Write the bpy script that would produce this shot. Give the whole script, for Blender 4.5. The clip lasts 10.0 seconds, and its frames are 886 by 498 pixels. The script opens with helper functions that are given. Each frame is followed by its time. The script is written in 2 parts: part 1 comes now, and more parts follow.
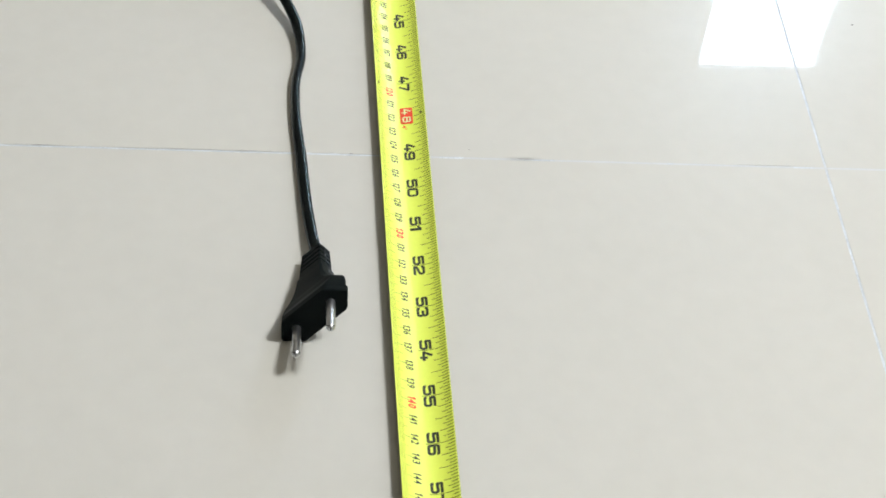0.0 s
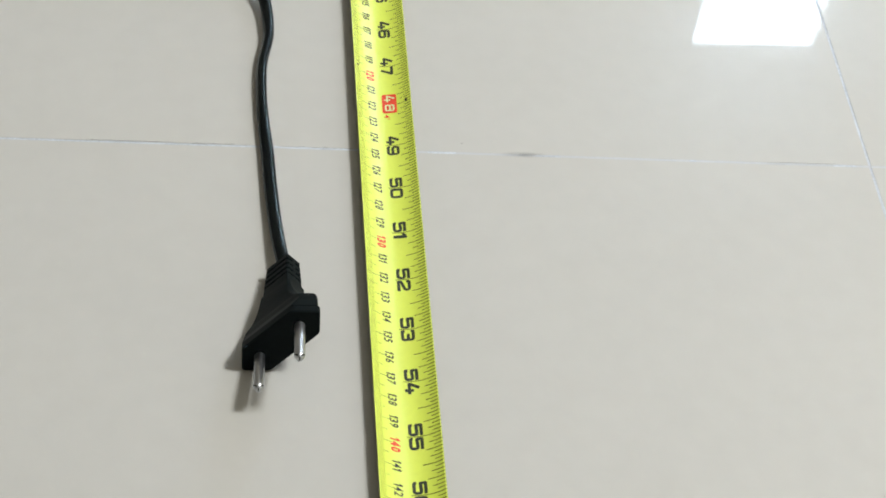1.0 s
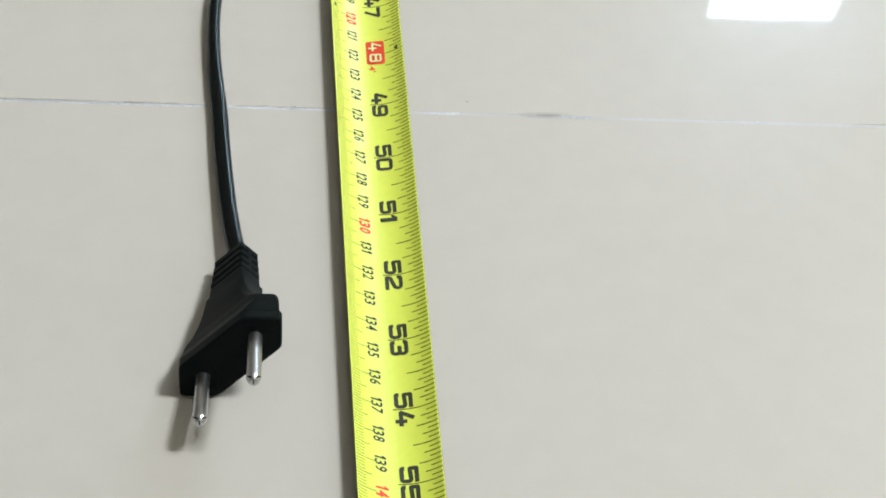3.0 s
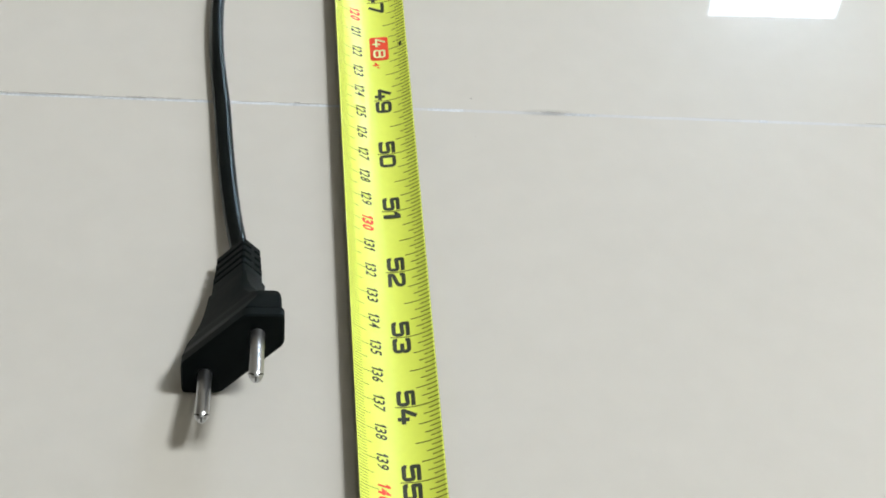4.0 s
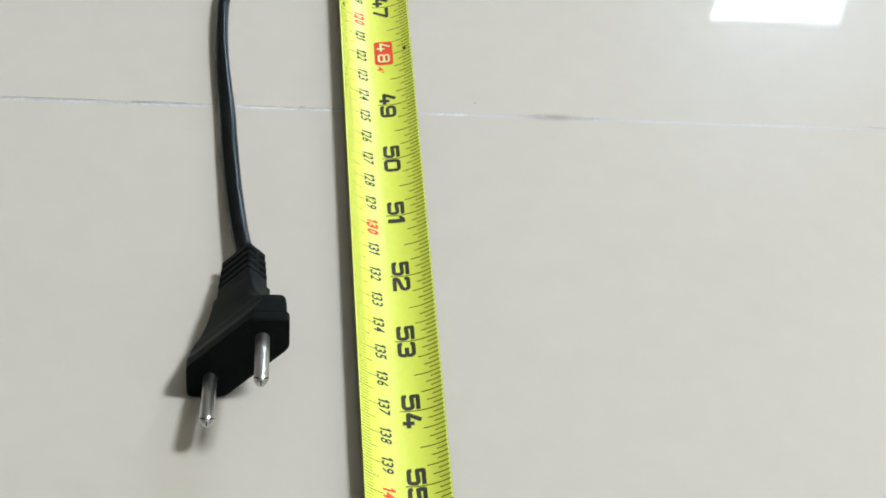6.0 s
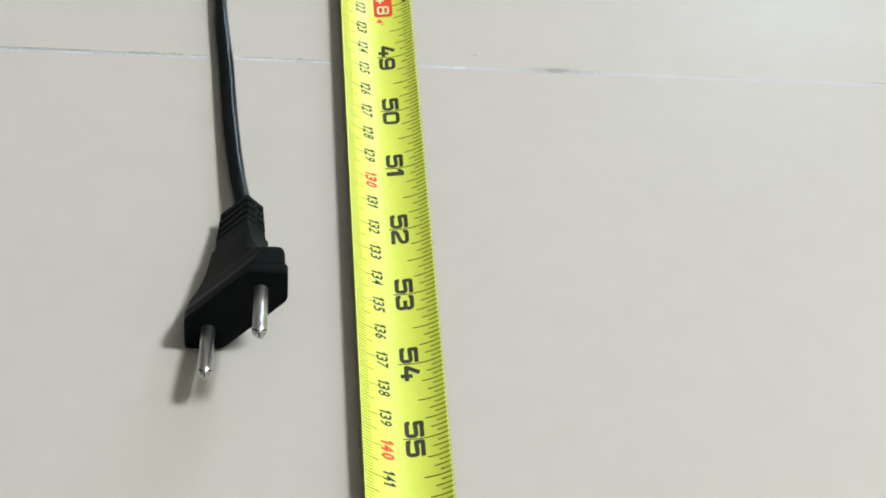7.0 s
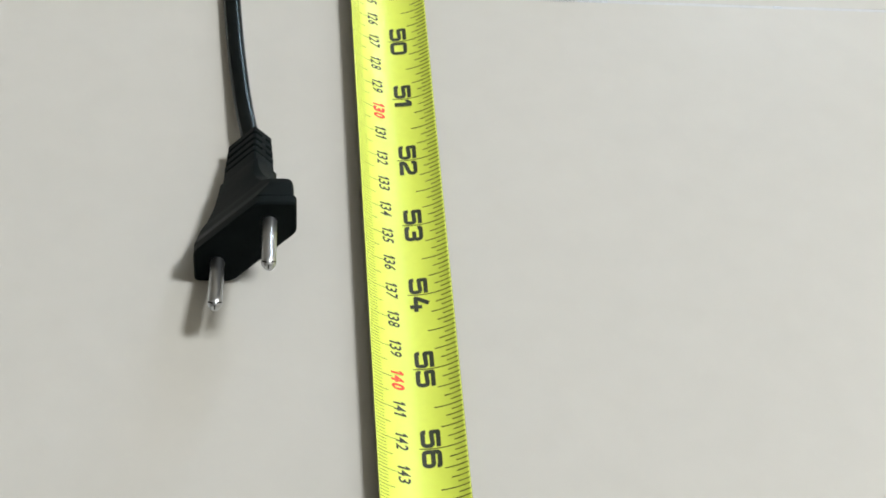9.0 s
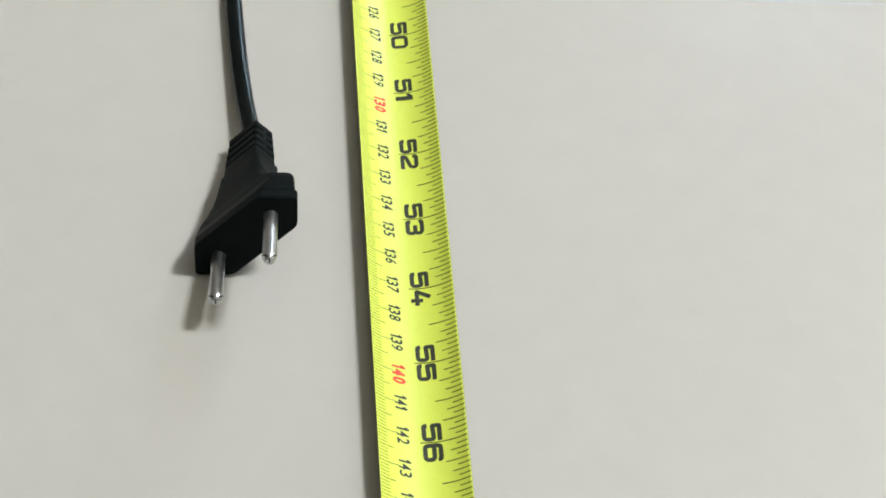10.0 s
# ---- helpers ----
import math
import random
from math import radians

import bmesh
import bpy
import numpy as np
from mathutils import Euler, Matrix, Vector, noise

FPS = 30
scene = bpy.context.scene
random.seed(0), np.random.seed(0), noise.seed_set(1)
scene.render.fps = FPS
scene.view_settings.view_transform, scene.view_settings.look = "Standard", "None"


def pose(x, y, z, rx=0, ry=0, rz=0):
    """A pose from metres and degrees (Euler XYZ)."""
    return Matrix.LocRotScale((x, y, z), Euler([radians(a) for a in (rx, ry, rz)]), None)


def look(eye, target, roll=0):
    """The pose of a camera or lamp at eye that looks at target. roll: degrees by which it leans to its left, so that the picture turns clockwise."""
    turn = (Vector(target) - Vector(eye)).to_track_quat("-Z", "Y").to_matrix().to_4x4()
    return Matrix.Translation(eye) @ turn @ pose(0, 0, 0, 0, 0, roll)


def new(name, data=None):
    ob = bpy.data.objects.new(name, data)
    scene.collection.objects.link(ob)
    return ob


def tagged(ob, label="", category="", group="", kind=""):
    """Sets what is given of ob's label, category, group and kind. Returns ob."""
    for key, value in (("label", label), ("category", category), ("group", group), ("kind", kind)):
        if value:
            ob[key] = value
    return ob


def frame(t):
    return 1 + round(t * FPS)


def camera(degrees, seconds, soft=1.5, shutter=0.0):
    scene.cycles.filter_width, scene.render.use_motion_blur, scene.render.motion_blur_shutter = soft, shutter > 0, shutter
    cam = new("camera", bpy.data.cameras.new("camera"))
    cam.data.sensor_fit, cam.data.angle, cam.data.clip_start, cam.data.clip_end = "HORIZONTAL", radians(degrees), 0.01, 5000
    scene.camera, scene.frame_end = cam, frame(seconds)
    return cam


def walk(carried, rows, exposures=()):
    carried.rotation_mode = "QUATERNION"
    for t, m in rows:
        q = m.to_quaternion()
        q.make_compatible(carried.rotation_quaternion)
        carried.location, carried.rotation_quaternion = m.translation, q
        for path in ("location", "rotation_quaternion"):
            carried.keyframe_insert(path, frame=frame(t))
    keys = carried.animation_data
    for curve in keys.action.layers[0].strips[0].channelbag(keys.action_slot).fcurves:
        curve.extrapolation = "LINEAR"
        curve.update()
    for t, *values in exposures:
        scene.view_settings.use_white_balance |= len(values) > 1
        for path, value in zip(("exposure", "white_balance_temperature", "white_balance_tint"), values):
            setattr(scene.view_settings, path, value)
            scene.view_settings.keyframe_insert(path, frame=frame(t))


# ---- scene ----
# ---------------------------------------------------------------- camera
cam = camera(30.25, 10.0, soft=1.7)
ROWS = [
    (0, pose(-0.0705, -0.5106, 0.5519, 43.527, -4.746, -4.032)),
    (0.5, pose(-0.0719, -0.4632, 0.5163, 42.948, -5.474, -4.522)),
    (1, pose(-0.0632, -0.4265, 0.4835, 42.709, -5.499, -4.350)),
    (1.5, pose(-0.0531, -0.3990, 0.4551, 42.306, -4.964, -4.307)),
    (2, pose(-0.0481, -0.3755, 0.4302, 42.142, -4.721, -4.303)),
    (2.5, pose(-0.0465, -0.3331, 0.3764, 42.502, -5.185, -4.607)),
    (4, pose(-0.0476, -0.3266, 0.3732, 42.238, -5.665, -4.376)),
    (4.5, pose(-0.0494, -0.3275, 0.3734, 42.383, -5.889, -4.356)),
    (5, pose(-0.0485, -0.3277, 0.3728, 42.464, -5.670, -4.393)),
    (6.5, pose(-0.0481, -0.3268, 0.3736, 42.261, -5.566, -4.299)),
    (7, pose(-0.0486, -0.3270, 0.3717, 40.874, -5.840, -4.197)),
    (7.5, pose(-0.0490, -0.3266, 0.3712, 40.274, -5.785, -4.401)),
    (8, pose(-0.0464, -0.3279, 0.3717, 39.834, -5.279, -4.416)),
    (8.5, pose(-0.0484, -0.3271, 0.3720, 39.183, -5.331, -4.438)),
    (9, pose(-0.0484, -0.3271, 0.3717, 38.472, -5.330, -4.295)),
    (9.5, pose(-0.0483, -0.3268, 0.3716, 38.270, -5.231, -4.323)),
    (10, pose(-0.0480, -0.3272, 0.3717, 38.263, -5.223, -4.295)),
]
walk(cam, ROWS, [(0.0, 0.12), (0.5, -0.02), (1.0, -0.07), (2.0, -0.04), (4.0, 0.0), (10.0, 0.0)])

# ---------------------------------------------------------------- light
world = bpy.data.worlds.new("daylight")
scene.world = world
world.use_nodes = True
wn = world.node_tree
sky = wn.nodes.new("ShaderNodeTexSky")
sky.sky_type = "NISHITA"
sky.sun_disc = False
sky.sun_elevation = radians(42)
sky.sun_rotation = radians(200)
wn.links.new(sky.outputs[0], wn.nodes["Background"].inputs[0])
wn.nodes["Background"].inputs[1].default_value = 0.1


def square_lamp(name, place, target, width, height, watts, colour):
    data = bpy.data.lights.new(name, "AREA")
    data.shape, data.size, data.size_y = "RECTANGLE", width, height
    data.energy, data.color = watts, colour
    ob = new(name, data)
    ob.matrix_world = look(place, target)
    return ob


square_lamp("ceiling_lamp_light", (2.09, 0.284, 3.40), (2.09, 0.284, 0.0), 0.72, 0.72, 149.0, (0.975, 1.0, 0.995))

# ---------------------------------------------------------------- materials


def material(name, colour, rough=0.5, metal=0.0, grain=0.0, scale=60.0, bump=0.0, coat=0.0, coat_rough=0.03, spec=0.5, rvar=0.0):
    """A principled material with two scales of colour variation, and relief."""
    m = bpy.data.materials.new(name)
    m.use_nodes = True
    nt = m.node_tree
    b = nt.nodes["Principled BSDF"]
    b.inputs["Roughness"].default_value = rough
    b.inputs["Metallic"].default_value = metal
    b.inputs["Coat Weight"].default_value = coat
    b.inputs["Coat Roughness"].default_value = coat_rough
    b.inputs["Specular IOR Level"].default_value = spec
    b.inputs["Base Color"].default_value = (*colour, 1)
    co = nt.nodes.new("ShaderNodeTexCoord")
    if grain:
        fine = nt.nodes.new("ShaderNodeTexNoise")
        fine.inputs["Scale"].default_value = scale
        fine.inputs["Detail"].default_value = 6
        wide = nt.nodes.new("ShaderNodeTexNoise")
        wide.inputs["Scale"].default_value = scale / 14
        wide.inputs["Detail"].default_value = 3
        add = nt.nodes.new("ShaderNodeMath")
        add.operation = "ADD"
        ramp = nt.nodes.new("ShaderNodeMapRange")
        ramp.inputs["From Min"].default_value, ramp.inputs["From Max"].default_value = 0.6, 1.4
        ramp.inputs["To Min"].default_value, ramp.inputs["To Max"].default_value = 1 - grain, 1 + grain
        mul = nt.nodes.new("ShaderNodeVectorMath")
        mul.operation = "SCALE"
        mul.inputs[0].default_value = colour
        for n in (fine, wide):
            nt.links.new(co.outputs["Object"], n.inputs["Vector"])
        nt.links.new(fine.outputs[0], add.inputs[0])
        nt.links.new(wide.outputs[0], add.inputs[1])
        nt.links.new(add.outputs[0], ramp.inputs["Value"])
        nt.links.new(ramp.outputs[0], mul.inputs["Scale"])
        nt.links.new(mul.outputs[0], b.inputs["Base Color"])
        if rvar:
            rr = nt.nodes.new("ShaderNodeMapRange")
            rr.inputs["From Min"].default_value, rr.inputs["From Max"].default_value = 0.3, 0.7
            rr.inputs["To Min"].default_value, rr.inputs["To Max"].default_value = rough - rvar, rough + rvar
            nt.links.new(wide.outputs[0], rr.inputs["Value"])
            nt.links.new(rr.outputs[0], b.inputs["Roughness"])
        if bump:
            bp = nt.nodes.new("ShaderNodeBump")
            bp.inputs["Strength"].default_value = bump
            bp.inputs["Distance"].default_value = 0.0004
            nt.links.new(fine.outputs[0], bp.inputs["Height"])
            nt.links.new(bp.outputs[0], b.inputs["Normal"])
    return m


def glow(name, colour, strength):
    m = bpy.data.materials.new(name)
    m.use_nodes = True
    nt = m.node_tree
    nt.nodes.remove(nt.nodes["Principled BSDF"])
    e = nt.nodes.new("ShaderNodeEmission")
    e.inputs[0].default_value, e.inputs[1].default_value = (*colour, 1), strength
    nt.links.new(e.outputs[0], nt.nodes["Material Output"].inputs[0])
    return m


TILE = material("polished_porcelain", (0.585, 0.572, 0.532), 0.24, grain=0.03, scale=90, coat=0.9, coat_rough=0.014, spec=0.13)
GROUT = material("white_grout", (0.55, 0.58, 0.615), 0.8, grain=0.32, scale=900, bump=0.5)
GROUT_WORN = material("worn_bluish_grout", (0.535, 0.545, 0.555), 0.6, grain=0.08, scale=500)
CRACK = material("dark_joint_dirt", (0.10, 0.095, 0.09), 0.9, grain=0.3, scale=900)
SMUDGE = material("grey_dirt", (0.37, 0.36, 0.335), 0.8, grain=0.2, scale=600)
SCUFF = material("grey_scuff", (0.22, 0.215, 0.21), 0.7, grain=0.2, scale=600)
_nt = SCUFF.node_tree
_co, _grad = _nt.nodes.new("ShaderNodeTexCoord"), _nt.nodes.new("ShaderNodeTexGradient")
_map, _no, _mul, _pw = _nt.nodes.new("ShaderNodeMapping"), _nt.nodes.new("ShaderNodeTexNoise"), _nt.nodes.new("ShaderNodeMath"), _nt.nodes.new("ShaderNodeMath")
_grad.gradient_type = "SPHERICAL"
_map.inputs["Location"].default_value = (-1.0, -1.0, 0.0)
_map.inputs["Scale"].default_value = (2.0, 2.0, 0.0)
_no.inputs["Scale"].default_value = 9.0
_mul.operation, _pw.operation = "MULTIPLY", "MULTIPLY"
_pw.inputs[1].default_value = 0.58
_nt.links.new(_co.outputs["Generated"], _map.inputs["Vector"])
_nt.links.new(_map.outputs[0], _grad.inputs[0])
_nt.links.new(_co.outputs["Generated"], _no.inputs["Vector"])
_nt.links.new(_grad.outputs["Fac"], _mul.inputs[0])
_nt.links.new(_no.outputs[0], _mul.inputs[1])
_nt.links.new(_mul.outputs[0], _pw.inputs[0])
_nt.links.new(_pw.outputs[0], _nt.nodes["Principled BSDF"].inputs["Alpha"])
SCREED = material("cement_screed", (0.35, 0.34, 0.32), 0.9, grain=0.1, scale=40)
PAINT = material("cream_wall_paint", (0.39, 0.36, 0.31), 0.75, grain=0.03, scale=40, bump=0.1)
CEIL = material("white_ceiling_paint", (0.82, 0.82, 0.80), 0.8, grain=0.02, scale=30)
FRAME = material("white_window_frame", (0.78, 0.78, 0.77), 0.35, grain=0.02, scale=60)
YELLOW = material("yellow_tape_lacquer", (0.785, 0.89, 0.125), 0.42, grain=0.035, scale=420, coat=0.62, coat_rough=0.34)
# tape yellow darkened: shade under the blade is put into this colour
SHADED_BACK = material("shaded_tape_back", (0.17, 0.17, 0.035), 0.5, grain=0.05, scale=300)
INK = material("black_tape_ink", (0.035, 0.045, 0.030), 0.55, grain=0.15, scale=900)
TICK_INK = material("olive_tick_ink", (0.075, 0.09, 0.018), 0.55, grain=0.15, scale=900)
CM_INK = material("olive_centimetre_ink", (0.15, 0.18, 0.03), 0.55, grain=0.15, scale=900)
MM_INK = material("pale_olive_tick_ink", (0.26, 0.31, 0.045), 0.55, grain=0.2, scale=900)
RED = material("red_tape_ink", (0.86, 0.075, 0.030), 0.5, grain=0.08, scale=700)
PALE = material("pale_tape_ink", (0.80, 0.86, 0.45), 0.5, grain=0.05, scale=700)
RUBBER = material("black_moulded_plastic", (0.0062, 0.0086, 0.0092), 0.46, grain=0.18, scale=500, bump=0.12, rvar=0.06, spec=0.055)
SHEATH = material("black_cable_sheath", (0.003, 0.0042, 0.0048), 0.27, grain=0.15, scale=400, bump=0.05, spec=0.34)
STEEL = material("nickel_plated_brass", (0.60, 0.615, 0.64), 0.31, metal=1.0, grain=0.06, scale=500, bump=0.05, rvar=0.05)
SLIT = material("dark_slit", (0.02, 0.02, 0.02), 0.7)
for _m, _tint in ((RUBBER, (0.80, 0.98, 1.0, 1.0)), (SHEATH, (0.66, 0.94, 1.0, 1.0))):
    _m.node_tree.nodes["Principled BSDF"].inputs["Specular Tint"].default_value = _tint
GLASS = bpy.data.materials.new("window_glass")
GLASS.use_nodes = True
GLASS.node_tree.nodes["Principled BSDF"].inputs["Transmission Weight"].default_value = 1.0
GLASS.node_tree.nodes["Principled BSDF"].inputs["Roughness"].default_value = 0.0
GLASS.node_tree.nodes["Principled BSDF"].inputs["IOR"].default_value = 1.05
SKYGLOW = glow("bright_sky", (0.68, 0.83, 1.0), 18.0)

# ---------------------------------------------------------------- mesh helpers


def mesh_of(name, verts, faces, mat, smooth=False):
    me = bpy.data.meshes.new(name)
    me.from_pydata([tuple(v) for v in verts], [], faces)
    me.materials.append(mat)
    if smooth:
        me.polygons.foreach_set("use_smooth", [True] * len(me.polygons))
    me.update()
    return me


def piece(name, me, parent=None, label="", m=None):
    ob = new(name, me)
    if parent is not None:
        ob.parent = parent
    if m is not None:
        ob.matrix_basis = m
    return tagged(ob, label)


def part(name, bm, mat, parent, label="", smooth=False):
    me = bpy.data.meshes.new(name)
    bm.to_mesh(me)
    bm.free()
    me.materials.append(mat)
    if smooth:
        me.polygons.foreach_set("use_smooth", [True] * len(me.polygons))
    return piece(name, me, parent, label)


def box(bm, x0, x1, y0, y1, z0, z1, bevel=0.0):
    vs = [bm.verts.new((x, y, z)) for x in (x0, x1) for y in (y0, y1) for z in (z0, z1)]
    fs = [bm.faces.new([vs[i] for i in q]) for q in ((0, 1, 3, 2), (4, 6, 7, 5), (0, 4, 5, 1), (2, 3, 7, 6), (0, 2, 6, 4), (1, 5, 7, 3))]
    if bevel:
        es = list({e for f in fs for e in f.edges})
        bmesh.ops.bevel(bm, geom=es, offset=bevel, segments=2, affect="EDGES", profile=0.6)
    return bm


def boxed(*a, **k):
    return box(bmesh.new(), *a, **k)


def loft(rings, closed_ends=True):
    """Vertices and faces of a skin over rings of equal length."""
    n = len(rings[0])
    verts = [v for r in rings for v in r]
    faces = []
    for i in range(len(rings) - 1):
        for j in range(n):
            a, b = i * n + j, i * n + (j + 1) % n
            faces.append((a, b, b + n, a + n))
    if closed_ends:
        faces.append(tuple(range(n))[::-1])
        faces.append(tuple(range((len(rings) - 1) * n, len(rings) * n)))
    return verts, faces


# ---------------------------------------------------------------- room
X0, X1, Y0, Y1, ZC = -3.6, 3.4, -3.6, 1.315, 3.46
TH = 0.12


def structure(name, bm, mat, label, category):
    ob = part(name, bm, mat, None, label)
    return tagged(ob, category=category, kind="structure")


def wall_with_hole(axis, at, lo, hi, h0, h1, v0, v1):
    """A wall with one opening from h0 to h1 along it and v0 to v1 up it."""
    bm = bmesh.new()
    for a, b, c, d in ((lo, h0, 0, ZC), (h1, hi, 0, ZC), (h0, h1, 0, v0), (h0, h1, v1, ZC)):
        if axis == "y":
            box(bm, a, b, at, at + TH, c, d)
        else:
            box(bm, at, at + TH, a, b, c, d)
    return bm


NW = (0.564, 0.758, 0.310, 1.008)
structure("wall_north", wall_with_hole("y", Y1, X0, X1, *NW), PAINT, "cream painted plaster wall with a narrow window", "wall")
structure("wall_east", boxed(X1, X1 + TH, Y0, Y1, 0, ZC), PAINT, "plain cream painted plaster wall", "wall")
structure("wall_south", boxed(X0, X1, Y0 - TH, Y0, 0, ZC), PAINT, "plain cream painted plaster wall", "wall")
structure("wall_west", boxed(X0 - TH, X0, Y0, Y1, 0, ZC), PAINT, "plain cream painted plaster wall", "wall")
structure("ceiling", boxed(X0, X1, Y0, Y1, ZC, ZC + 0.1), CEIL, "plain white painted ceiling", "ceiling")


def window(name, w, h, label):
    """A framed window, built in its own x-z plane."""
    root = tagged(new(name), label, "window", kind="structure")
    f, d = 0.004, 0.005
    for n, a in (("window_frame", (-w / 2, -w / 2 + f, -d, d, 0, h)), ("window_frame", (w / 2 - f, w / 2, -d, d, 0, h)),
                 ("window_frame", (-w / 2 + f, w / 2 - f, -d, d, 0, f)), ("window_frame", (-w / 2 + f, w / 2 - f, -d, d, h - f, h))):
        part(n, boxed(*a, bevel=0.001), FRAME, root)
    p = part("pane", boxed(-w / 2 + f, w / 2 - f, -0.002, 0.002, f, h - f), GLASS, root, "clear window glass")
    p.visible_shadow = False
    return root


window("window_1", NW[1] - NW[0] - 0.006, NW[3] - NW[2] - 0.006, "narrow white-framed window with bright daylight").matrix_basis = pose((NW[0] + NW[1]) / 2, Y1 + 0.022, NW[2] + 0.003)
structure("backdrop", boxed(NW[0] + 0.002, NW[1] - 0.002, Y1 + 0.028, Y1 + 0.036, NW[2] + 0.002, NW[3] - 0.002), SKYGLOW, "overexposed bright sky behind the window pane", "sky")

# floor: screed, square tiles with joints
floor = structure("floor", boxed(X0, X1, Y0, Y1, -0.06, -0.0095), SCREED, "polished beige porcelain tile floor with thin white joints", "floor")
TURN = -1.367
CORNER = (0.2099, 0.0683)
SIDE, JOINT = 0.60, 0.0009


def to_floor(x, y, z=0.0):
    c, s = math.cos(radians(TURN)), math.sin(radians(TURN))
    return (CORNER[0] + c * x - s * y, CORNER[1] + s * x + c * y, z)


def tile_mesh():
    bm = boxed(0, SIDE - JOINT, 0, SIDE - JOINT, -0.009, 0.0)
    top = [e for e in bm.edges if all(v.co.z > -0.001 for v in e.verts)]
    bmesh.ops.bevel(bm, geom=top, offset=0.00022, segments=2, affect="EDGES")
    me = bpy.data.meshes.new("tile")
    bm.to_mesh(me)
    bm.free()
    me.materials.append(TILE)
    return me


# ---------------------------------------------------------------- tape measure
INCH = 0.0254
WIDE = 0.0270
ARC_R = 0.0162
TAPE_X = -0.0031
TAPE_LEAN = radians(3.4)
Z_LIFT = 0.0002


def on_tape(s, w, lift=0.0):
    """The place of the point s metres along the tape and w metres across it (to the inch edge)."""
    a = w / ARC_R
    r = ARC_R - lift
    x, z = r * math.sin(a), ARC_R - r * math.cos(a)
    c, n = math.cos(TAPE_LEAN), math.sin(TAPE_LEAN)
    return (TAPE_X + c * x + n * z, 52 * INCH - s, -n * x + c * z + Z_LIFT)


tape = tagged(new("measuring_tape"), "yellow steel measuring tape pulled out flat on the tiled floor", "tape measure")
S0, S1 = 30 * INCH, 72 * INCH


def blade():
    n, m = 28, 84
    verts, faces = [], []
    for lift in (0.0, -0.00016):
        for i in range(m + 1):
            for j in range(n + 1):
                verts.append(on_tape(S0 + (S1 - S0) * i / m, WIDE * (j / n - 0.5), lift))
    k = (m + 1) * (n + 1)
    q = lambda i, j, t: t * k + i * (n + 1) + j
    for i in range(m):
        for j in range(n):
            faces.append((q(i, j, 0), q(i + 1, j, 0), q(i + 1, j + 1, 0), q(i, j + 1, 0)))
            faces.append((q(i, j, 1), q(i, j + 1, 1), q(i + 1, j + 1, 1), q(i + 1, j, 1)))
        faces.append((q(i, 0, 0), q(i, 0, 1), q(i + 1, 0, 1), q(i + 1, 0, 0)))
        faces.append((q(i, n, 0), q(i + 1, n, 0), q(i + 1, n, 1), q(i, n, 1)))
    me = mesh_of("blade", verts, faces, YELLOW, True)
    me.materials.append(SHADED_BACK)
    # underside and thin edges get the yellow with shade painted in
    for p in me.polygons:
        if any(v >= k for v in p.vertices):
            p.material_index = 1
    return me


piece("blade", blade(), tape)

GLYPHS = {}


def glyph(ch, bold):
    """Outline of a character, as vertices within a unit box and faces."""
    if ch == "1":
        return [(0.46, 0), (1, 0), (1, 1), (0.46, 1), (0, 0.60), (0.46, 0.72), (0, 0.80)], [(0, 1, 2, 3), (4, 5, 3, 6)]
    if (ch, bold) not in GLYPHS:
        cu = bpy.data.curves.new("glyph", "FONT")
        cu.body, cu.resolution_u, cu.offset = ch, 3, bold
        ob = bpy.data.objects.new("glyph", cu)
        scene.collection.objects.link(ob)
        dg = bpy.context.evaluated_depsgraph_get()
        me = ob.evaluated_get(dg).to_mesh()
        vs = [v.co.copy() for v in me.vertices]
        fs = [tuple(p.vertices) for p in me.polygons]
        bpy.data.objects.remove(ob)
        bpy.data.curves.remove(cu)
        xs, ys = [v.x for v in vs], [v.y for v in vs]
        GLYPHS[ch, bold] = ([((v.x - min(xs)) / (max(xs) - min(xs)), (v.y - min(ys)) / (max(ys) - min(ys))) for v in vs], fs)
    return GLYPHS[ch, bold]


A, B, M = 0.113, 0.887, 0.52
STROKES = {
    "0": [[(0.5, B), (B, B), (B, A), (A, A), (A, B), (0.5, B)]],
    "2": [[(A, 0.68), (A, B), (B, B), (B, 0.56), (A, 0.30), (A, A), (1.0, A)]],
    "3": [[(A, 0.72), (A, B), (B, B), (B, M), (0.36, M)], [(0.36, M), (B, M), (B, A), (A, A), (A, 0.28)]],
    "4": [[(0.52, 1.0), (A, 0.31), (0.4, 0.31), (1.0, 0.31)], [(0.70, 0.62), (0.70, 0.0)]],
    "5": [[(0.97, B), (A, B), (A, 0.54), (B, 0.60), (B, A), (A, A), (A, 0.27)]],
    "6": [[(B, 0.74), (B, B), (A, B), (A, A), (B, A), (B, 0.56), (A, 0.56)]],
    "7": [[(0.0, B), (B, B), (0.66, 0.55), (0.42, 0.0)]],
    "8": [[(0.5, M), (B, M), (B, B), (A, B), (A, M), (0.5, M)], [(0.5, M), (A, M), (A, A), (B, A), (B, M), (0.5, M)]],
    "9": [[(A, 0.26), (A, A), (B, A), (B, B), (A, B), (A, 0.46), (B, 0.46)]],
}

SHARP = {("5", 1), ("5", 2), ("2", 5), ("4", 1), ("7", 1)}  # corners that are not rounded


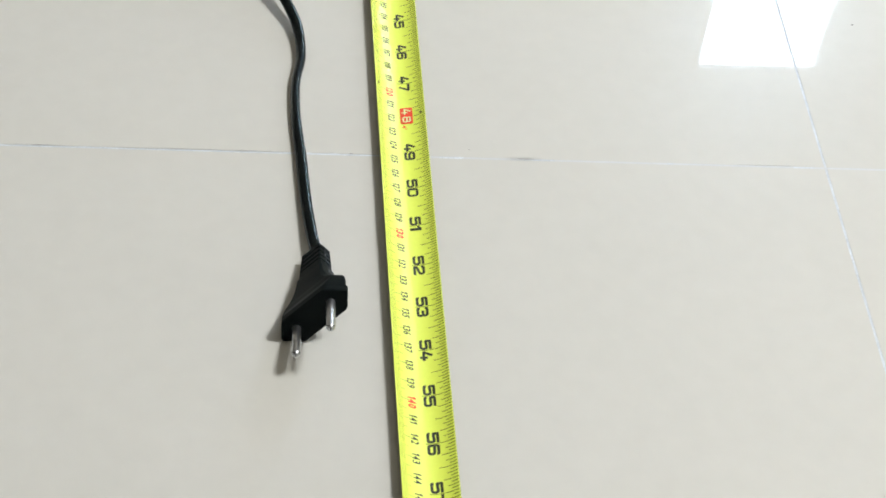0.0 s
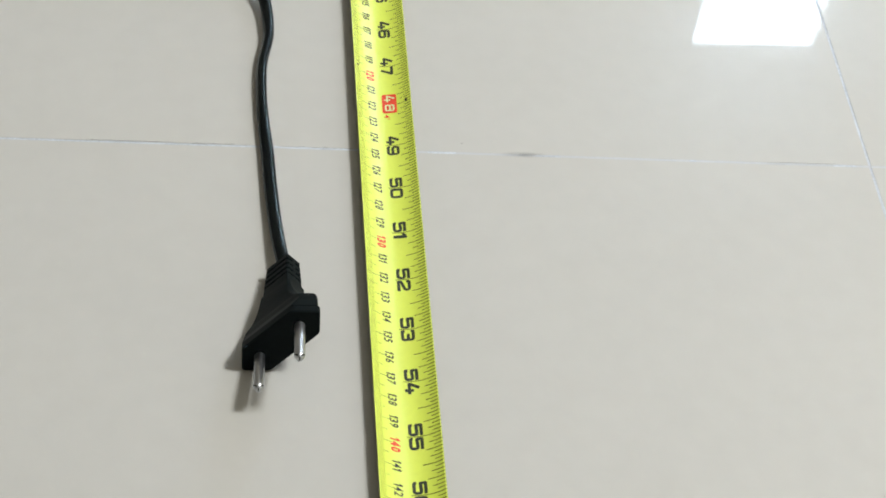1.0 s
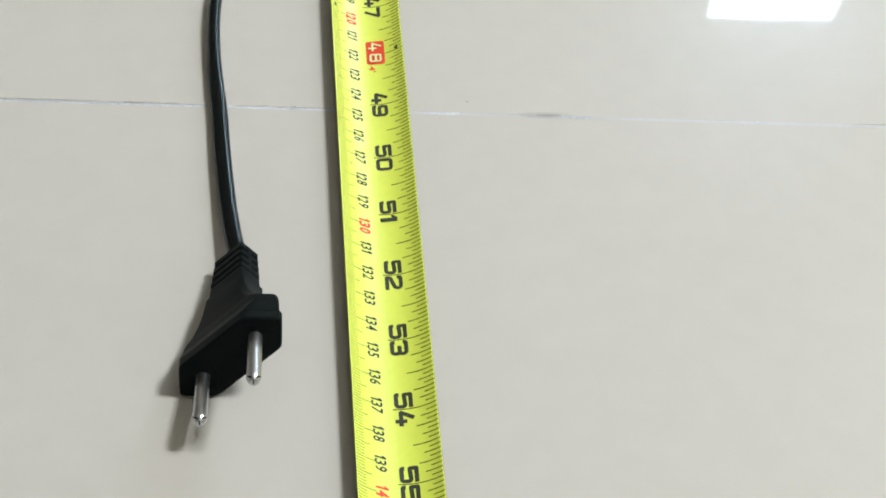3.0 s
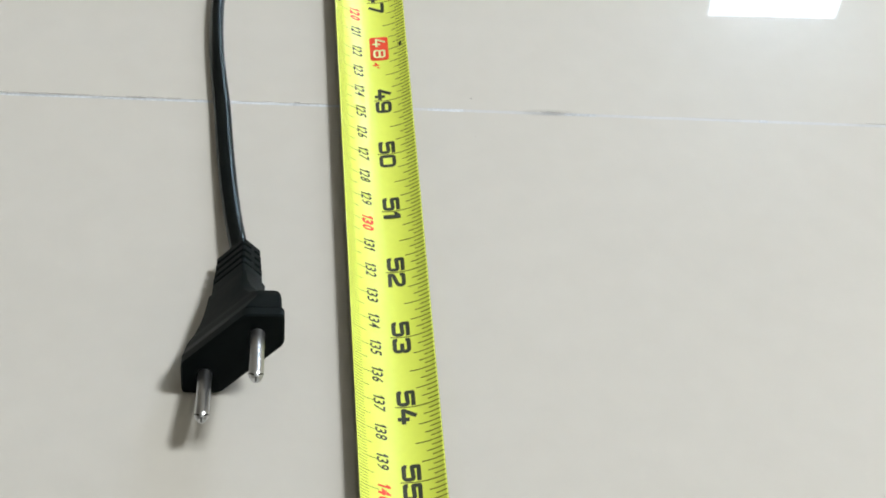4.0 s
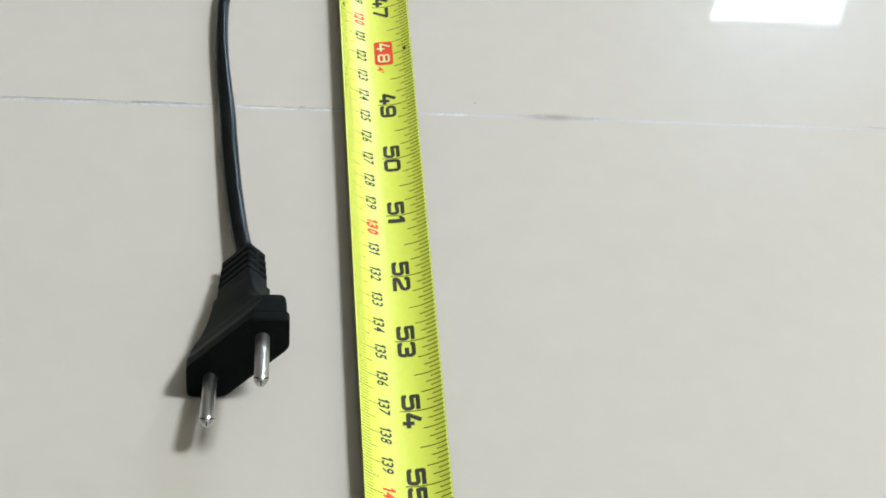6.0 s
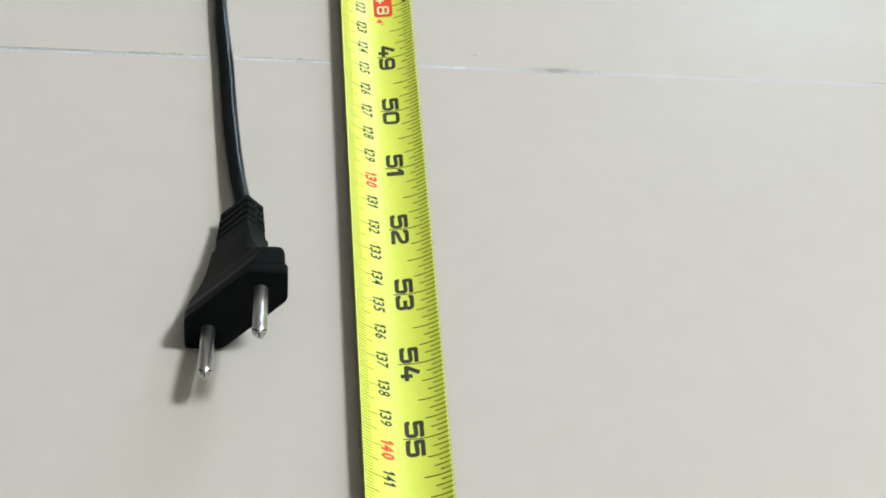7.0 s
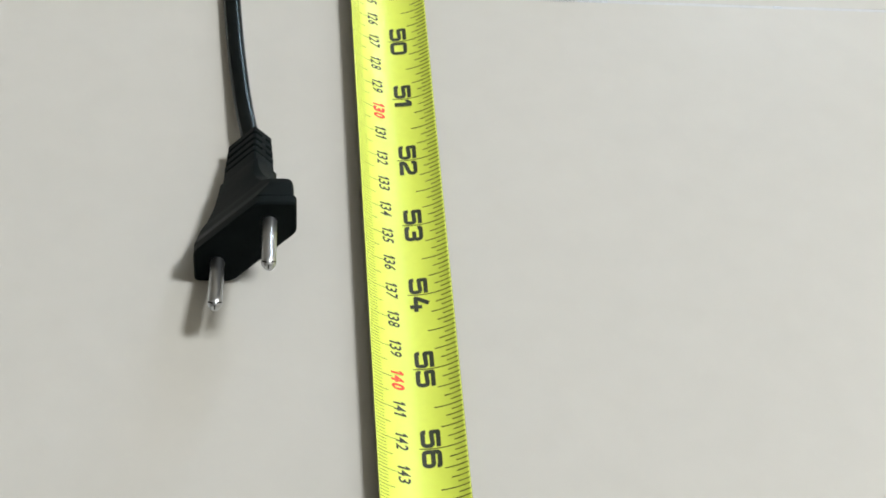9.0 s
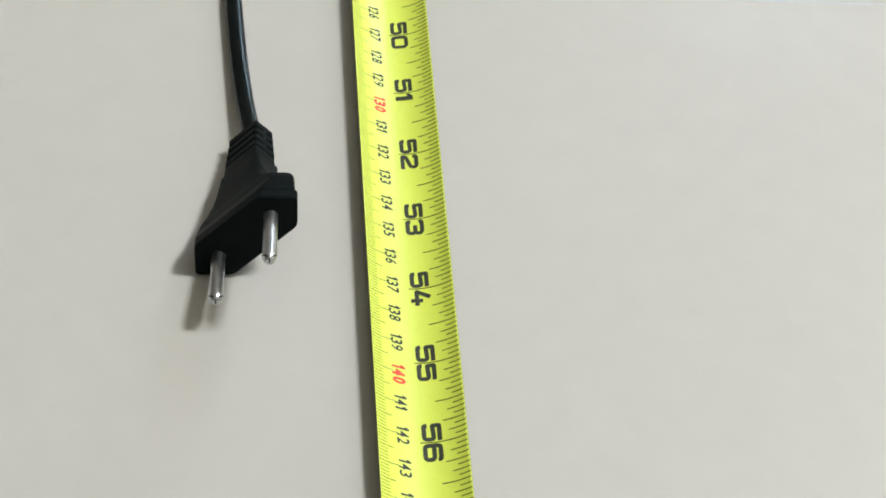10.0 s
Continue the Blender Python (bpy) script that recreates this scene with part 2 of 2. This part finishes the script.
def stroke_glyph(ch, thick=0.225):
    """A squarish printed digit, as bands of even thickness with rounded turns: vertices within a unit box, faces, and the band of each vertex."""
    verts, faces, layer = [], [], []
    for n, pts in enumerate(STROKES[ch]):
        line = [Vector(pts[0])]
        for i, (a, b, c) in enumerate(zip(pts, pts[1:], pts[2:]), 1):
            a, b, c = Vector(a), Vector(b), Vector(c)
            r = min(0.04 if (ch, i) in SHARP else 0.17, (a - b).length * 0.5, (c - b).length * 0.5)
            p, q = b + (a - b).normalized() * r, b + (c - b).normalized() * r
            line += [p.lerp(b, k / 4).lerp(b.lerp(q, k / 4), k / 4) for k in range(5)]
        line.append(Vector(pts[-1]))
        base = len(verts)
        for i, p in enumerate(line):
            d = (line[min(i + 1, len(line) - 1)] - line[max(i - 1, 0)]).normalized() * thick / 2
            verts += [(p.x - d.y, p.y + d.x), (p.x + d.y, p.y - d.x)]
            layer += [n, n]
        faces += [(base + 2 * i, base + 2 * i + 1, base + 2 * i + 3, base + 2 * i + 2) for i in range(len(line) - 1)]
    return verts, faces, layer


def print_digits(boxes, lift=0.00006, thick=0.225):
    """Bold squarish digits printed on the tape: each (char, s0, s1, w0, w1, slant)."""
    verts, faces = [], []
    for ch, s0, s1, w0, w1, slant in boxes:
        vs, fs, layer = (*glyph("1", 0.0), [0] * 7) if ch == "1" else stroke_glyph(ch, thick)
        base = len(verts)
        verts += [on_tape(s0 + (s1 - s0) * x, w0 + (w1 - w0) * y, lift + 0.00003 * n) for (x, y), n in zip(vs, layer)]
        faces += [tuple(base + i for i in f) for f in fs]
    return verts, faces


def print_glyphs(boxes, bold=0.02, lift=0.00006):
    """Characters printed on the tape: each (char, s0, s1, w0, w1), read along the tape with its head to the inch edge."""
    verts, faces = [], []
    for ch, s0, s1, w0, w1, slant in boxes:
        vs, fs = glyph(ch, bold)
        base = len(verts)
        for x, y in vs:
            verts.append(on_tape(s0 + (s1 - s0) * x + slant * (y - 0.5), w0 + (w1 - w0) * y, lift))
        faces += [tuple(base + i for i in f) for f in fs]
    return verts, faces


def strip(s, half, w0, w1, lift=0.00004, n=5):
    """A printed line across the tape."""
    vs = [on_tape(s + d * half, w0 + (w1 - w0) * i / n, lift) for i in range(n + 1) for d in (-1, 1)]
    return vs, [(2 * i, 2 * i + 1, 2 * i + 3, 2 * i + 2) for i in range(n)]


def joined(bits):
    verts, faces = [], []
    for vs, fs in bits:
        b = len(verts)
        verts += vs
        faces += [tuple(b + i for i in f) for f in fs]
    return verts, faces


FIRST, LAST = 40, 62
W_INCH = (0.0006, 0.0060)
for n in range(FIRST, LAST + 1):
    s, t = n * INCH, str(n)
    foot = n % 12 == 0
    g = 0.00035
    wide = [0.0055 if c != "1" else 0.0028 for c in t]
    bx = [(t[0], s - g - wide[0], s - g, *W_INCH, 0), (t[1], s + g, s + g + wide[1], *W_INCH, 0)]
    if foot:
        edge = []
        for cs, cw, a0 in ((s + 0.0042, 0.0054, 0), (s - 0.0057, 0.0054, 90), (s - 0.0057, 0.0010, 180), (s + 0.0042, 0.0010, 270)):
            edge += [on_tape(cs + 0.001 * math.cos(radians(a0 + 22.5 * k)), cw + 0.001 * math.sin(radians(a0 + 22.5 * k)), 0.00005) for k in range(5)]
        piece("foot_flag", mesh_of("foot_flag", edge, [tuple(range(20))], RED), tape, "red printed foot box")
        bx = [(t[0], s - 0.0059, s - 0.0014, 0.0009, 0.0055, 0), (t[1], s, s + 0.0044, 0.0009, 0.0055, 0)]
        piece("inch_number", mesh_of("inch_number", *print_digits(bx, 0.00048, 0.17), PALE), tape, "pale yellow printed number")
        fb = [(str(n // 12), s + 0.0060, s + 0.0082, 0.0006, 0.0028, 0), ("'", s + 0.0085, s + 0.0090, 0.0020, 0.0029, 0)]
        piece("foot_number", mesh_of("foot_number", *print_glyphs(fb, 0.01), RED), tape, "small red printed number")
    else:
        piece("inch_number", mesh_of("inch_number", *print_digits(bx), INK), tape)

for c in range(int(FIRST * 2.54), int(LAST * 2.54)):
    s, t = c * 0.01, str(c)
    red = c % 10 == 0
    size = 0.0021 if red else 0.0017
    w0, w1 = (-0.0066, -0.0027) if red else (-0.0064, -0.00285)
    x, bx = s - 0.0021, []
    for ch in t:
        wd = size * (0.55 if ch == "1" else 1.0)
        bx.append((ch, x, x + wd, w0, w1, 0.0004))
        x += wd + 0.00045
    piece("centimetre_number", mesh_of("centimetre_number", *print_glyphs(bx, 0.045 if red else 0.016), RED if red else INK), tape, "red printed number" if red else "")

EDGE = WIDE / 2 - 0.0002
bits = []
for k in range(FIRST * 16, LAST * 16):
    long = 0.0132 if k % 16 == 0 else 0.0083 if k % 8 == 0 else 0.0068 if k % 4 == 0 else 0.0052 if k % 2 == 0 else 0.0035
    line = strip(k * INCH / 16, 0.00015, EDGE - (0.0068 if k % 192 == 0 else long), EDGE)
    if 44 * 16 <= k <= 58 * 16:
        piece("inch_tick", mesh_of("inch_tick", *line, TICK_INK), tape)
    else:
        bits.append(line)
for k in range(int(FIRST * 25.4), int(LAST * 25.4)):
    long = 0.0071 if k % 10 == 0 else 0.0056 if k % 5 == 0 else 0.0036
    line = strip(k * 0.001, 0.00010, -EDGE, -EDGE + long, n=4)
    if 1175 <= k <= 1465:
        piece("millimetre_tick", mesh_of("millimetre_tick", *line, MM_INK if k % 5 else CM_INK), tape)
    else:
        bits.append(line)
tagged(piece("tick_print", mesh_of("tick_print", *joined(bits), TICK_INK), tape, "fine olive printed tick marks"), kind="stuff")

# ---------------------------------------------------------------- power cord with its plug
cord = tagged(new("power_cord"), "black power cord with a two-pin hexagonal plug lying on the floor", "power cord")
PLUG = pose(-0.0492, -0.04343, 0.0152, 0, 0, -1.74) @ pose(0, 0, 0, -11.15) @ pose(0, 0, 0, 0, -46.39)


def rounded(points, r, n=3):
    """A polygon in x-z with its corners rounded."""
    out = []
    for i, p in enumerate(points):
        a, b, c = Vector(points[i - 1]), Vector(p), Vector(points[(i + 1) % len(points)])
        u, v = (a - b).normalized(), (c - b).normalized()
        p0, p1 = b + u * r, b + v * r
        for k in range(n + 1):
            t = k / n
            out.append(p0.lerp(b, t).lerp(b.lerp(p1, t), t))
    return out


def hexagon(l, h, r):
    return rounded([(-l, 0), (-l + h, h), (l - h, h), (l, 0), (l - h, -h), (-l + h, -h)], r)


def plug_part(name, rings, mat, label="", smooth=False, crease=35):
    """Rings: (y, list of x-z points) in the plug's own space."""
    vs, fs = loft([[PLUG @ Vector((q[0], y, q[1])) for q in ring] for y, ring in rings])
    me = mesh_of(name, vs, fs, mat)
    bm = bmesh.new()
    bm.from_mesh(me)
    bmesh.ops.recalc_face_normals(bm, faces=bm.faces)
    bm.to_mesh(me)
    bm.free()
    if smooth:
        me.polygons.foreach_set("use_smooth", [True] * len(me.polygons))
        me.set_sharp_from_angle(angle=radians(crease))
    return piece(name, me, cord, label)


mm = 0.001


def lowered(ring, k):
    return [(x, z - k) for x, z in ring]


plug_part("plug_face", [(y * mm, lowered(hexagon(l * mm, h * mm, r * mm), 0.45 * mm)) for y, l, h, r in
                        ((0.0, 19.6, 6.95, 1.2), (0.5, 20.25, 7.5, 1.6), (3.4, 20.25, 7.5, 1.6), (3.7, 19.8, 7.25, 1.6))], RUBBER, smooth=True)


def blend_ring(l, h, tip, r):
    """Hexagon whose end tips are cut back by the share tip, turning it into a box at 1."""
    t = h * (1 - tip)
    return rounded([(-l, -h + t * 1.0), (-l, h - t * 1.0), (-l + t, h), (l - t, h), (l, h - t), (l, -h + t), (l - t, -h), (-l + t, -h)], r, 2)


def moved(ring, k=1.0):
    return [(x + 0.4 * mm * k, z - 0.4 * mm * k) for x, z in ring]


BODY = ((3.7, 19.3, 6.9, 0.06, 0.5, 0), (4.6, 19.2, 6.75, 0.06, 0.5, 0), (8.9, 19.0, 4.85, 0.09, 0.6, 0), (10.4, 18.7, 4.6, 0.09, 0.7, 0),
        (11.9, 18.0, 4.55, 0.12, 0.8, 0), (12.9, 16.6, 4.5, 0.19, 0.8, 0), (14.0, 14.2, 4.5, 0.30, 0.7, 0), (16.8, 11.6, 4.45, 0.42, 0.5, 0), (19.5, 9.7, 4.45, 0.58, 0.4, 0),
        (23.0, 8.4, 4.6, 0.74, 0.4, 0.5), (27.4, 7.7, 4.5, 0.85, 0.4, 1), (28.0, 6.9, 4.15, 0.85, 0.4, 1), (32.2, 6.6, 4.05, 0.85, 0.4, 1))
plug_part("plug_body", [(y * mm, moved(blend_ring(l * mm, h * mm, tip, r * mm), k)) for y, l, h, tip, r, k in BODY], RUBBER, smooth=True, crease=17)
plug_part("strain_relief", [(32.2 * mm, moved(blend_ring(5.5 * mm, 3.3 * mm, 0.85, 0.2 * mm))), (45.2 * mm, moved(blend_ring(4.8 * mm, 2.8 * mm, 0.85, 0.2 * mm)))], RUBBER, smooth=True)
for k in range(4):
    y = (34.0 + 3.35 * k) * mm
    l, h = (6.6 - 0.22 * k) * mm, (4.1 - 0.14 * k) * mm
    plug_part("rib", [(y - 1.25 * mm, moved(blend_ring(l - 0.35 * mm, h - 0.35 * mm, 0.84, 0.2 * mm))), (y - 0.9 * mm, moved(blend_ring(l, h, 0.84, 0.35 * mm))),
                      (y + 0.9 * mm, moved(blend_ring(l, h, 0.84, 0.35 * mm))), (y + 1.25 * mm, moved(blend_ring(l - 0.35 * mm, h - 0.35 * mm, 0.84, 0.2 * mm)))], RUBBER)

for side in (1, -1):
    u = side * 6.5 * mm + 0.4 * mm
    plug_part("spine", [(y * mm, [(u - 0.9 * mm, -1.0 * mm), (u - k * mm * side, -1.0 * mm), (u - k * mm * side, 0.2 * mm), (u - 0.9 * mm, 0.2 * mm)]) for y, k in ((32.0, 0.05), (45.0, 0.55))], RUBBER)


def circle(x, r, n=24):
    return [(x + r * math.cos(2 * math.pi * k / n), r * math.sin(2 * math.pi * k / n)) for k in range(n)]


UPWARD, ASIDE = Vector((0.724, 0, 0.690)), Vector((0.690, 0, -0.724))
TIP = ((-17.0, 2.0), (-17.25, 1.96), (-18.75, 1.30), (-19.0, 0.95))


def on_tip(x, angle, y, lift):
    """A point on the pin's tapered tip, at an angle from its upper side."""
    r = 2.0
    for (ya, ra), (yb, rb) in zip(TIP, TIP[1:]):
        if y <= ya:
            r = ra + (rb - ra) * min(1.0, (ya - y) / (ya - yb))
    a = radians(angle)
    return PLUG @ (Vector((x, max(y, -19.03) * mm, 0)) + (UPWARD * math.cos(a) + ASIDE * math.sin(a)) * (r + lift) * mm)


for x in (-10.35 * mm, 10.35 * mm):
    rings = [(2 * mm, circle(x, 2.0 * mm))]
    rings += [(y * mm, circle(x, r * mm)) for y, r in TIP]
    pin = plug_part("pin", rings, STEEL, "round nickel-plated metal pin", True)
    lines = [[(side * 90 * (1 - k / 8), -16.7 - 2.25 * (k / 8) ** 0.9) for k in range(9)] for side in (-1, 1)]
    bits = []
    for line in lines:
        vs = [on_tip(x, a, y + d * (0.16 + 0.22 * k / 8), 0.03) for k, (a, y) in enumerate(line) for d in (1, -1)]
        bits.append((vs, [(2 * i, 2 * i + 1, 2 * i + 3, 2 * i + 2) for i in range(8)]))
    vs = [on_tip(x, d * 12, y, 0.05) for y in (-18.6, -19.0) for d in (1, -1)]
    vs += [PLUG @ (Vector((x, -19.05 * mm, 0)) + (UPWARD * u + ASIDE * d * 0.2) * mm) for u in (1.0, 0.4, -0.5) for d in (1, -1)]
    bits.append((vs, [(2 * i, 2 * i + 1, 2 * i + 3, 2 * i + 2) for i in range(4)]))
    piece("slit", mesh_of("slit", *joined(bits), SLIT), pin, "dark forked slit in the pin's tip")


def smooth_path(points, n):
    """Catmull-Rom through the points."""
    ps = [Vector(p) for p in points]
    ps = [2 * ps[0] - ps[1]] + ps + [2 * ps[-1] - ps[-2]]
    out = []
    for i in range(1, len(ps) - 2):
        for k in range(n):
            t = k / n
            a, b, c, d = ps[i - 1:i + 3]
            out.append(0.5 * (2 * b + (c - a) * t + (2 * a - 5 * b + 4 * c - d) * t * t + (3 * b - a - 3 * c + d) * t ** 3))
    return out + [ps[-2]]


def sweep(path, half_w, half_h, turns, n=20):
    """An oval cable along the path, with a shallow groove between its two cores; turns: roll in degrees along it."""
    rings = []
    for i, p in enumerate(path):
        f = (path[min(i + 1, len(path) - 1)] - path[max(i - 1, 0)]).normalized()
        side = f.cross(Vector((0, 0, 1))).normalized()
        up = side.cross(f)
        u = i / (len(path) - 1) * (len(turns) - 1)
        k = min(int(u), len(turns) - 2)
        a = radians(turns[k] + (turns[k + 1] - turns[k]) * (u - k))
        ring = []
        for j in range(n):
            t = 2 * math.pi * j / n
            groove = 1 - 0.10 * math.exp(-((abs(math.cos(t))) / 0.25) ** 2)
            x, z = half_w * math.cos(t), half_h * math.sin(t) * groove
            ring.append(p + side * (x * math.cos(a) - z * math.sin(a)) + up * (x * math.sin(a) + z * math.cos(a)))
        rings.append(ring)
    return loft(rings)


exit_in, exit_out = PLUG @ Vector((0.0004, 0.040, -0.0004)), PLUG @ Vector((0.0004, 0.0475, -0.0004))
LINE = [exit_in, exit_out, (-0.0489, 0.016, 0.0044), (-0.0503, 0.0292, 0.0034), (-0.0514, 0.0423, 0.0029), (-0.0523, 0.0553, 0.0026), (-0.0531, 0.0687, 0.0025), (-0.0543, 0.0824, 0.0024),
        (-0.0553, 0.0966, 0.0024), (-0.0556, 0.1113, 0.0026), (-0.0550, 0.126, 0.0028), (-0.0524, 0.1437, 0.0033), (-0.0538, 0.1645, 0.0047), (-0.0590, 0.1815, 0.0070),
        (-0.070, 0.205, 0.011), (-0.09, 0.235, 0.016), (-0.13, 0.27, 0.014), (-0.20, 0.31, 0.006), (-0.32, 0.33, 0.0026), (-0.5, 0.36, 0.0026)]
vs, fs = sweep(smooth_path(LINE, 10), 2.85 * mm, 2.35 * mm, [42, 35, 25, 15, 15, 35, 60, 70, 60, 30, 10, 0, 0, 0, 0])
piece("cable", mesh_of("cable", vs, fs, SHEATH, True), cord)

# ---------------------------------------------------------------- floor pieces
def cut_tile(m):
    """A tile at the room's edge, cut off at the walls."""
    bm = bmesh.new()
    bm.from_mesh(me)
    bm.transform(m)
    for place, out in (((X0, 0, 0), (-1, 0, 0)), ((X1, 0, 0), (1, 0, 0)), ((0, Y0, 0), (0, -1, 0)), ((0, Y1, 0), (0, 1, 0))):
        bmesh.ops.bisect_plane(bm, geom=bm.verts[:] + bm.edges[:] + bm.faces[:], plane_co=place, plane_no=out, clear_outer=True)
    bm.transform(m.inverted())
    cut = bpy.data.meshes.new("tile")
    bm.to_mesh(cut)
    bm.free()
    cut.materials.append(TILE)
    return cut


me = tile_mesh()
for i in range(-8, 6):
    for j in range(-8, 5):
        x, y, _ = to_floor(i * SIDE + JOINT / 2, j * SIDE + JOINT / 2)
        if X0 - 0.58 < x < X1 - 0.02 and Y0 - 0.58 < y < Y1 - 0.02:
            m = pose(x, y, 0, 0, 0, TURN)
            corners = [m @ Vector((a, b, 0)) for a in (0, SIDE) for b in (0, SIDE)]
            whole = all(X0 < c.x < X1 and Y0 < c.y < Y1 for c in corners)
            piece("tile", me if whole else cut_tile(m), floor, m=m)


def joint_mesh(length, seed):
    """A wavy strip of grout slightly below the tiles' faces, along x."""
    n = 400
    verts = []
    for i in range(n + 1):
        x = length * i / n
        h = 0.0007 + 0.0002 * noise.noise((x * 60, seed, 0))
        worn = seed < 2 and (x > 0.385 or seed == 1)
        for y, z in ((-h, -0.004), (-h, -0.00005), (h, -0.00005), (h, -0.004)):
            verts.append((x, y, z + (0.00006 if worn else 0.00022) * noise.noise((x * 260, y * 300, seed)) - (-0.00003 if worn else 0.00004)))
    faces = []
    for i in range(n):
        for j in range(3):
            a = i * 4 + j
            faces.append((a, a + 1, a + 5, a + 4))
    me = mesh_of("grout", verts, faces, GROUT)
    me.materials.append(GROUT_WORN)
    for p in me.polygons:
        x = sum(me.vertices[v].co.x for v in p.vertices) / 4
        p.material_index = int(seed < 2 and (x > 0.385 or seed == 1) and noise.noise((x * 45, seed, 3)) < 0.28)
    return me


for k, (i, j, rz) in enumerate(((-1, 0, 0), (0, 0, 0), (0, 0, 90), (0, -1, 90))):
    x, y, _ = to_floor(i * SIDE, j * SIDE)
    piece("grout", joint_mesh(SIDE, k), floor, "thin white grout line", pose(x, y, 0, 0, 0, TURN + rz))


def blot(name, centre, length, width, mat, z, seed, turn=0.0, label=""):
    """A flat irregular mark of dirt lying on the floor."""
    n = 40
    c, q = math.cos(radians(turn)), math.sin(radians(turn))
    rim = []
    for k in range(n):
        a = 2 * math.pi * k / n
        r = 1 + 0.35 * noise.noise((math.cos(a) * 1.7, math.sin(a) * 1.7, seed)) + 0.15 * noise.noise((math.cos(a) * 5, math.sin(a) * 5, seed + 9))
        x, y = r * math.cos(a) * length / 2, r * math.sin(a) * width / 2
        rim.append((centre[0] + c * x - q * y, centre[1] + q * x + c * y, z))
    return piece(name, mesh_of(name, rim, [tuple(range(n))], mat), floor, label)


def along_joint(x, off=0.0):
    return to_floor((x - CORNER[0]) / math.cos(radians(TURN)), off)


# dirt and gaps along the joint
for k, (a, b, w) in enumerate(((-0.128, -0.092, 0.30), (-0.0845, -0.0725, 0.32), (-0.0715, -0.0665, 0.25), (-0.040, -0.037, 0.2), (-0.0295, -0.0275, 0.32), (-0.19, -0.165, 0.3), (-0.26, -0.21, 0.25), (0.165, 0.195, 0.2))):
    n = 24
    pts = [along_joint(a + (b - a) * i / n, (0.00035 + 0.00015 * noise.noise((i * 0.3, k, 2)))) for i in range(n + 1)]
    h = [w * mm * 0.5 * (0.5 + 0.9 * abs(noise.noise((i * 0.37, k, 7)))) * math.sin(math.pi * (i + 0.4) / (n + 0.8)) ** 0.4 for i in range(n + 1)]
    verts = [(p[0], p[1] + d * e, 0.0006) for p, e in zip(pts, h) for d in (-1, 1)]
    piece("joint_gap", mesh_of("joint_gap", verts, [(2 * i, 2 * i + 1, 2 * i + 3, 2 * i + 2) for i in range(n)], CRACK), floor, "dark gap in the grout")
for x, wide, deep in ((0.0560, 0.022, 0.0032), (0.0575, 0.011, 0.0018)):
    c = along_joint(x, 0.0001)
    quad = [(c[0] + a * wide / 2, c[1] + b * deep / 2 - a * wide / 2 * 0.0239, 0.0004) for a, b in ((-1, -1), (1, -1), (1, 1), (-1, 1))]
    piece("scuff", mesh_of("scuff", quad, [(0, 1, 2, 3)], SCUFF), floor, "faint grey scuff on the joint")
blot("dirt_speck", (0.0300, 0.0784), 0.0010, 0.0007, SMUDGE, 0.0003, 3)
blot("dirt_speck", (0.2522, 0.1832), 0.0014, 0.0008, CRACK, 0.0003, 5)
blot("dirt_speck", (0.0300, 0.0600), 0.0004, 0.0003, SMUDGE, 0.0003, 6)
for s_, w_, a, b in ((52 * INCH - 0.1026, 0.0108, 0.0011, 0.0006), (52 * INCH - 0.1235, -0.0112, 0.0009, 0.0005)):
    rim = [on_tape(s_ + a * math.cos(t) * (1 + 0.3 * math.sin(3 * t)), w_ + b * math.sin(t), 0.00009) for t in [2 * math.pi * k / 14 for k in range(14)]]
    piece("ink_speck", mesh_of("ink_speck", rim, [tuple(range(14))], INK), tape, "small dark speck")
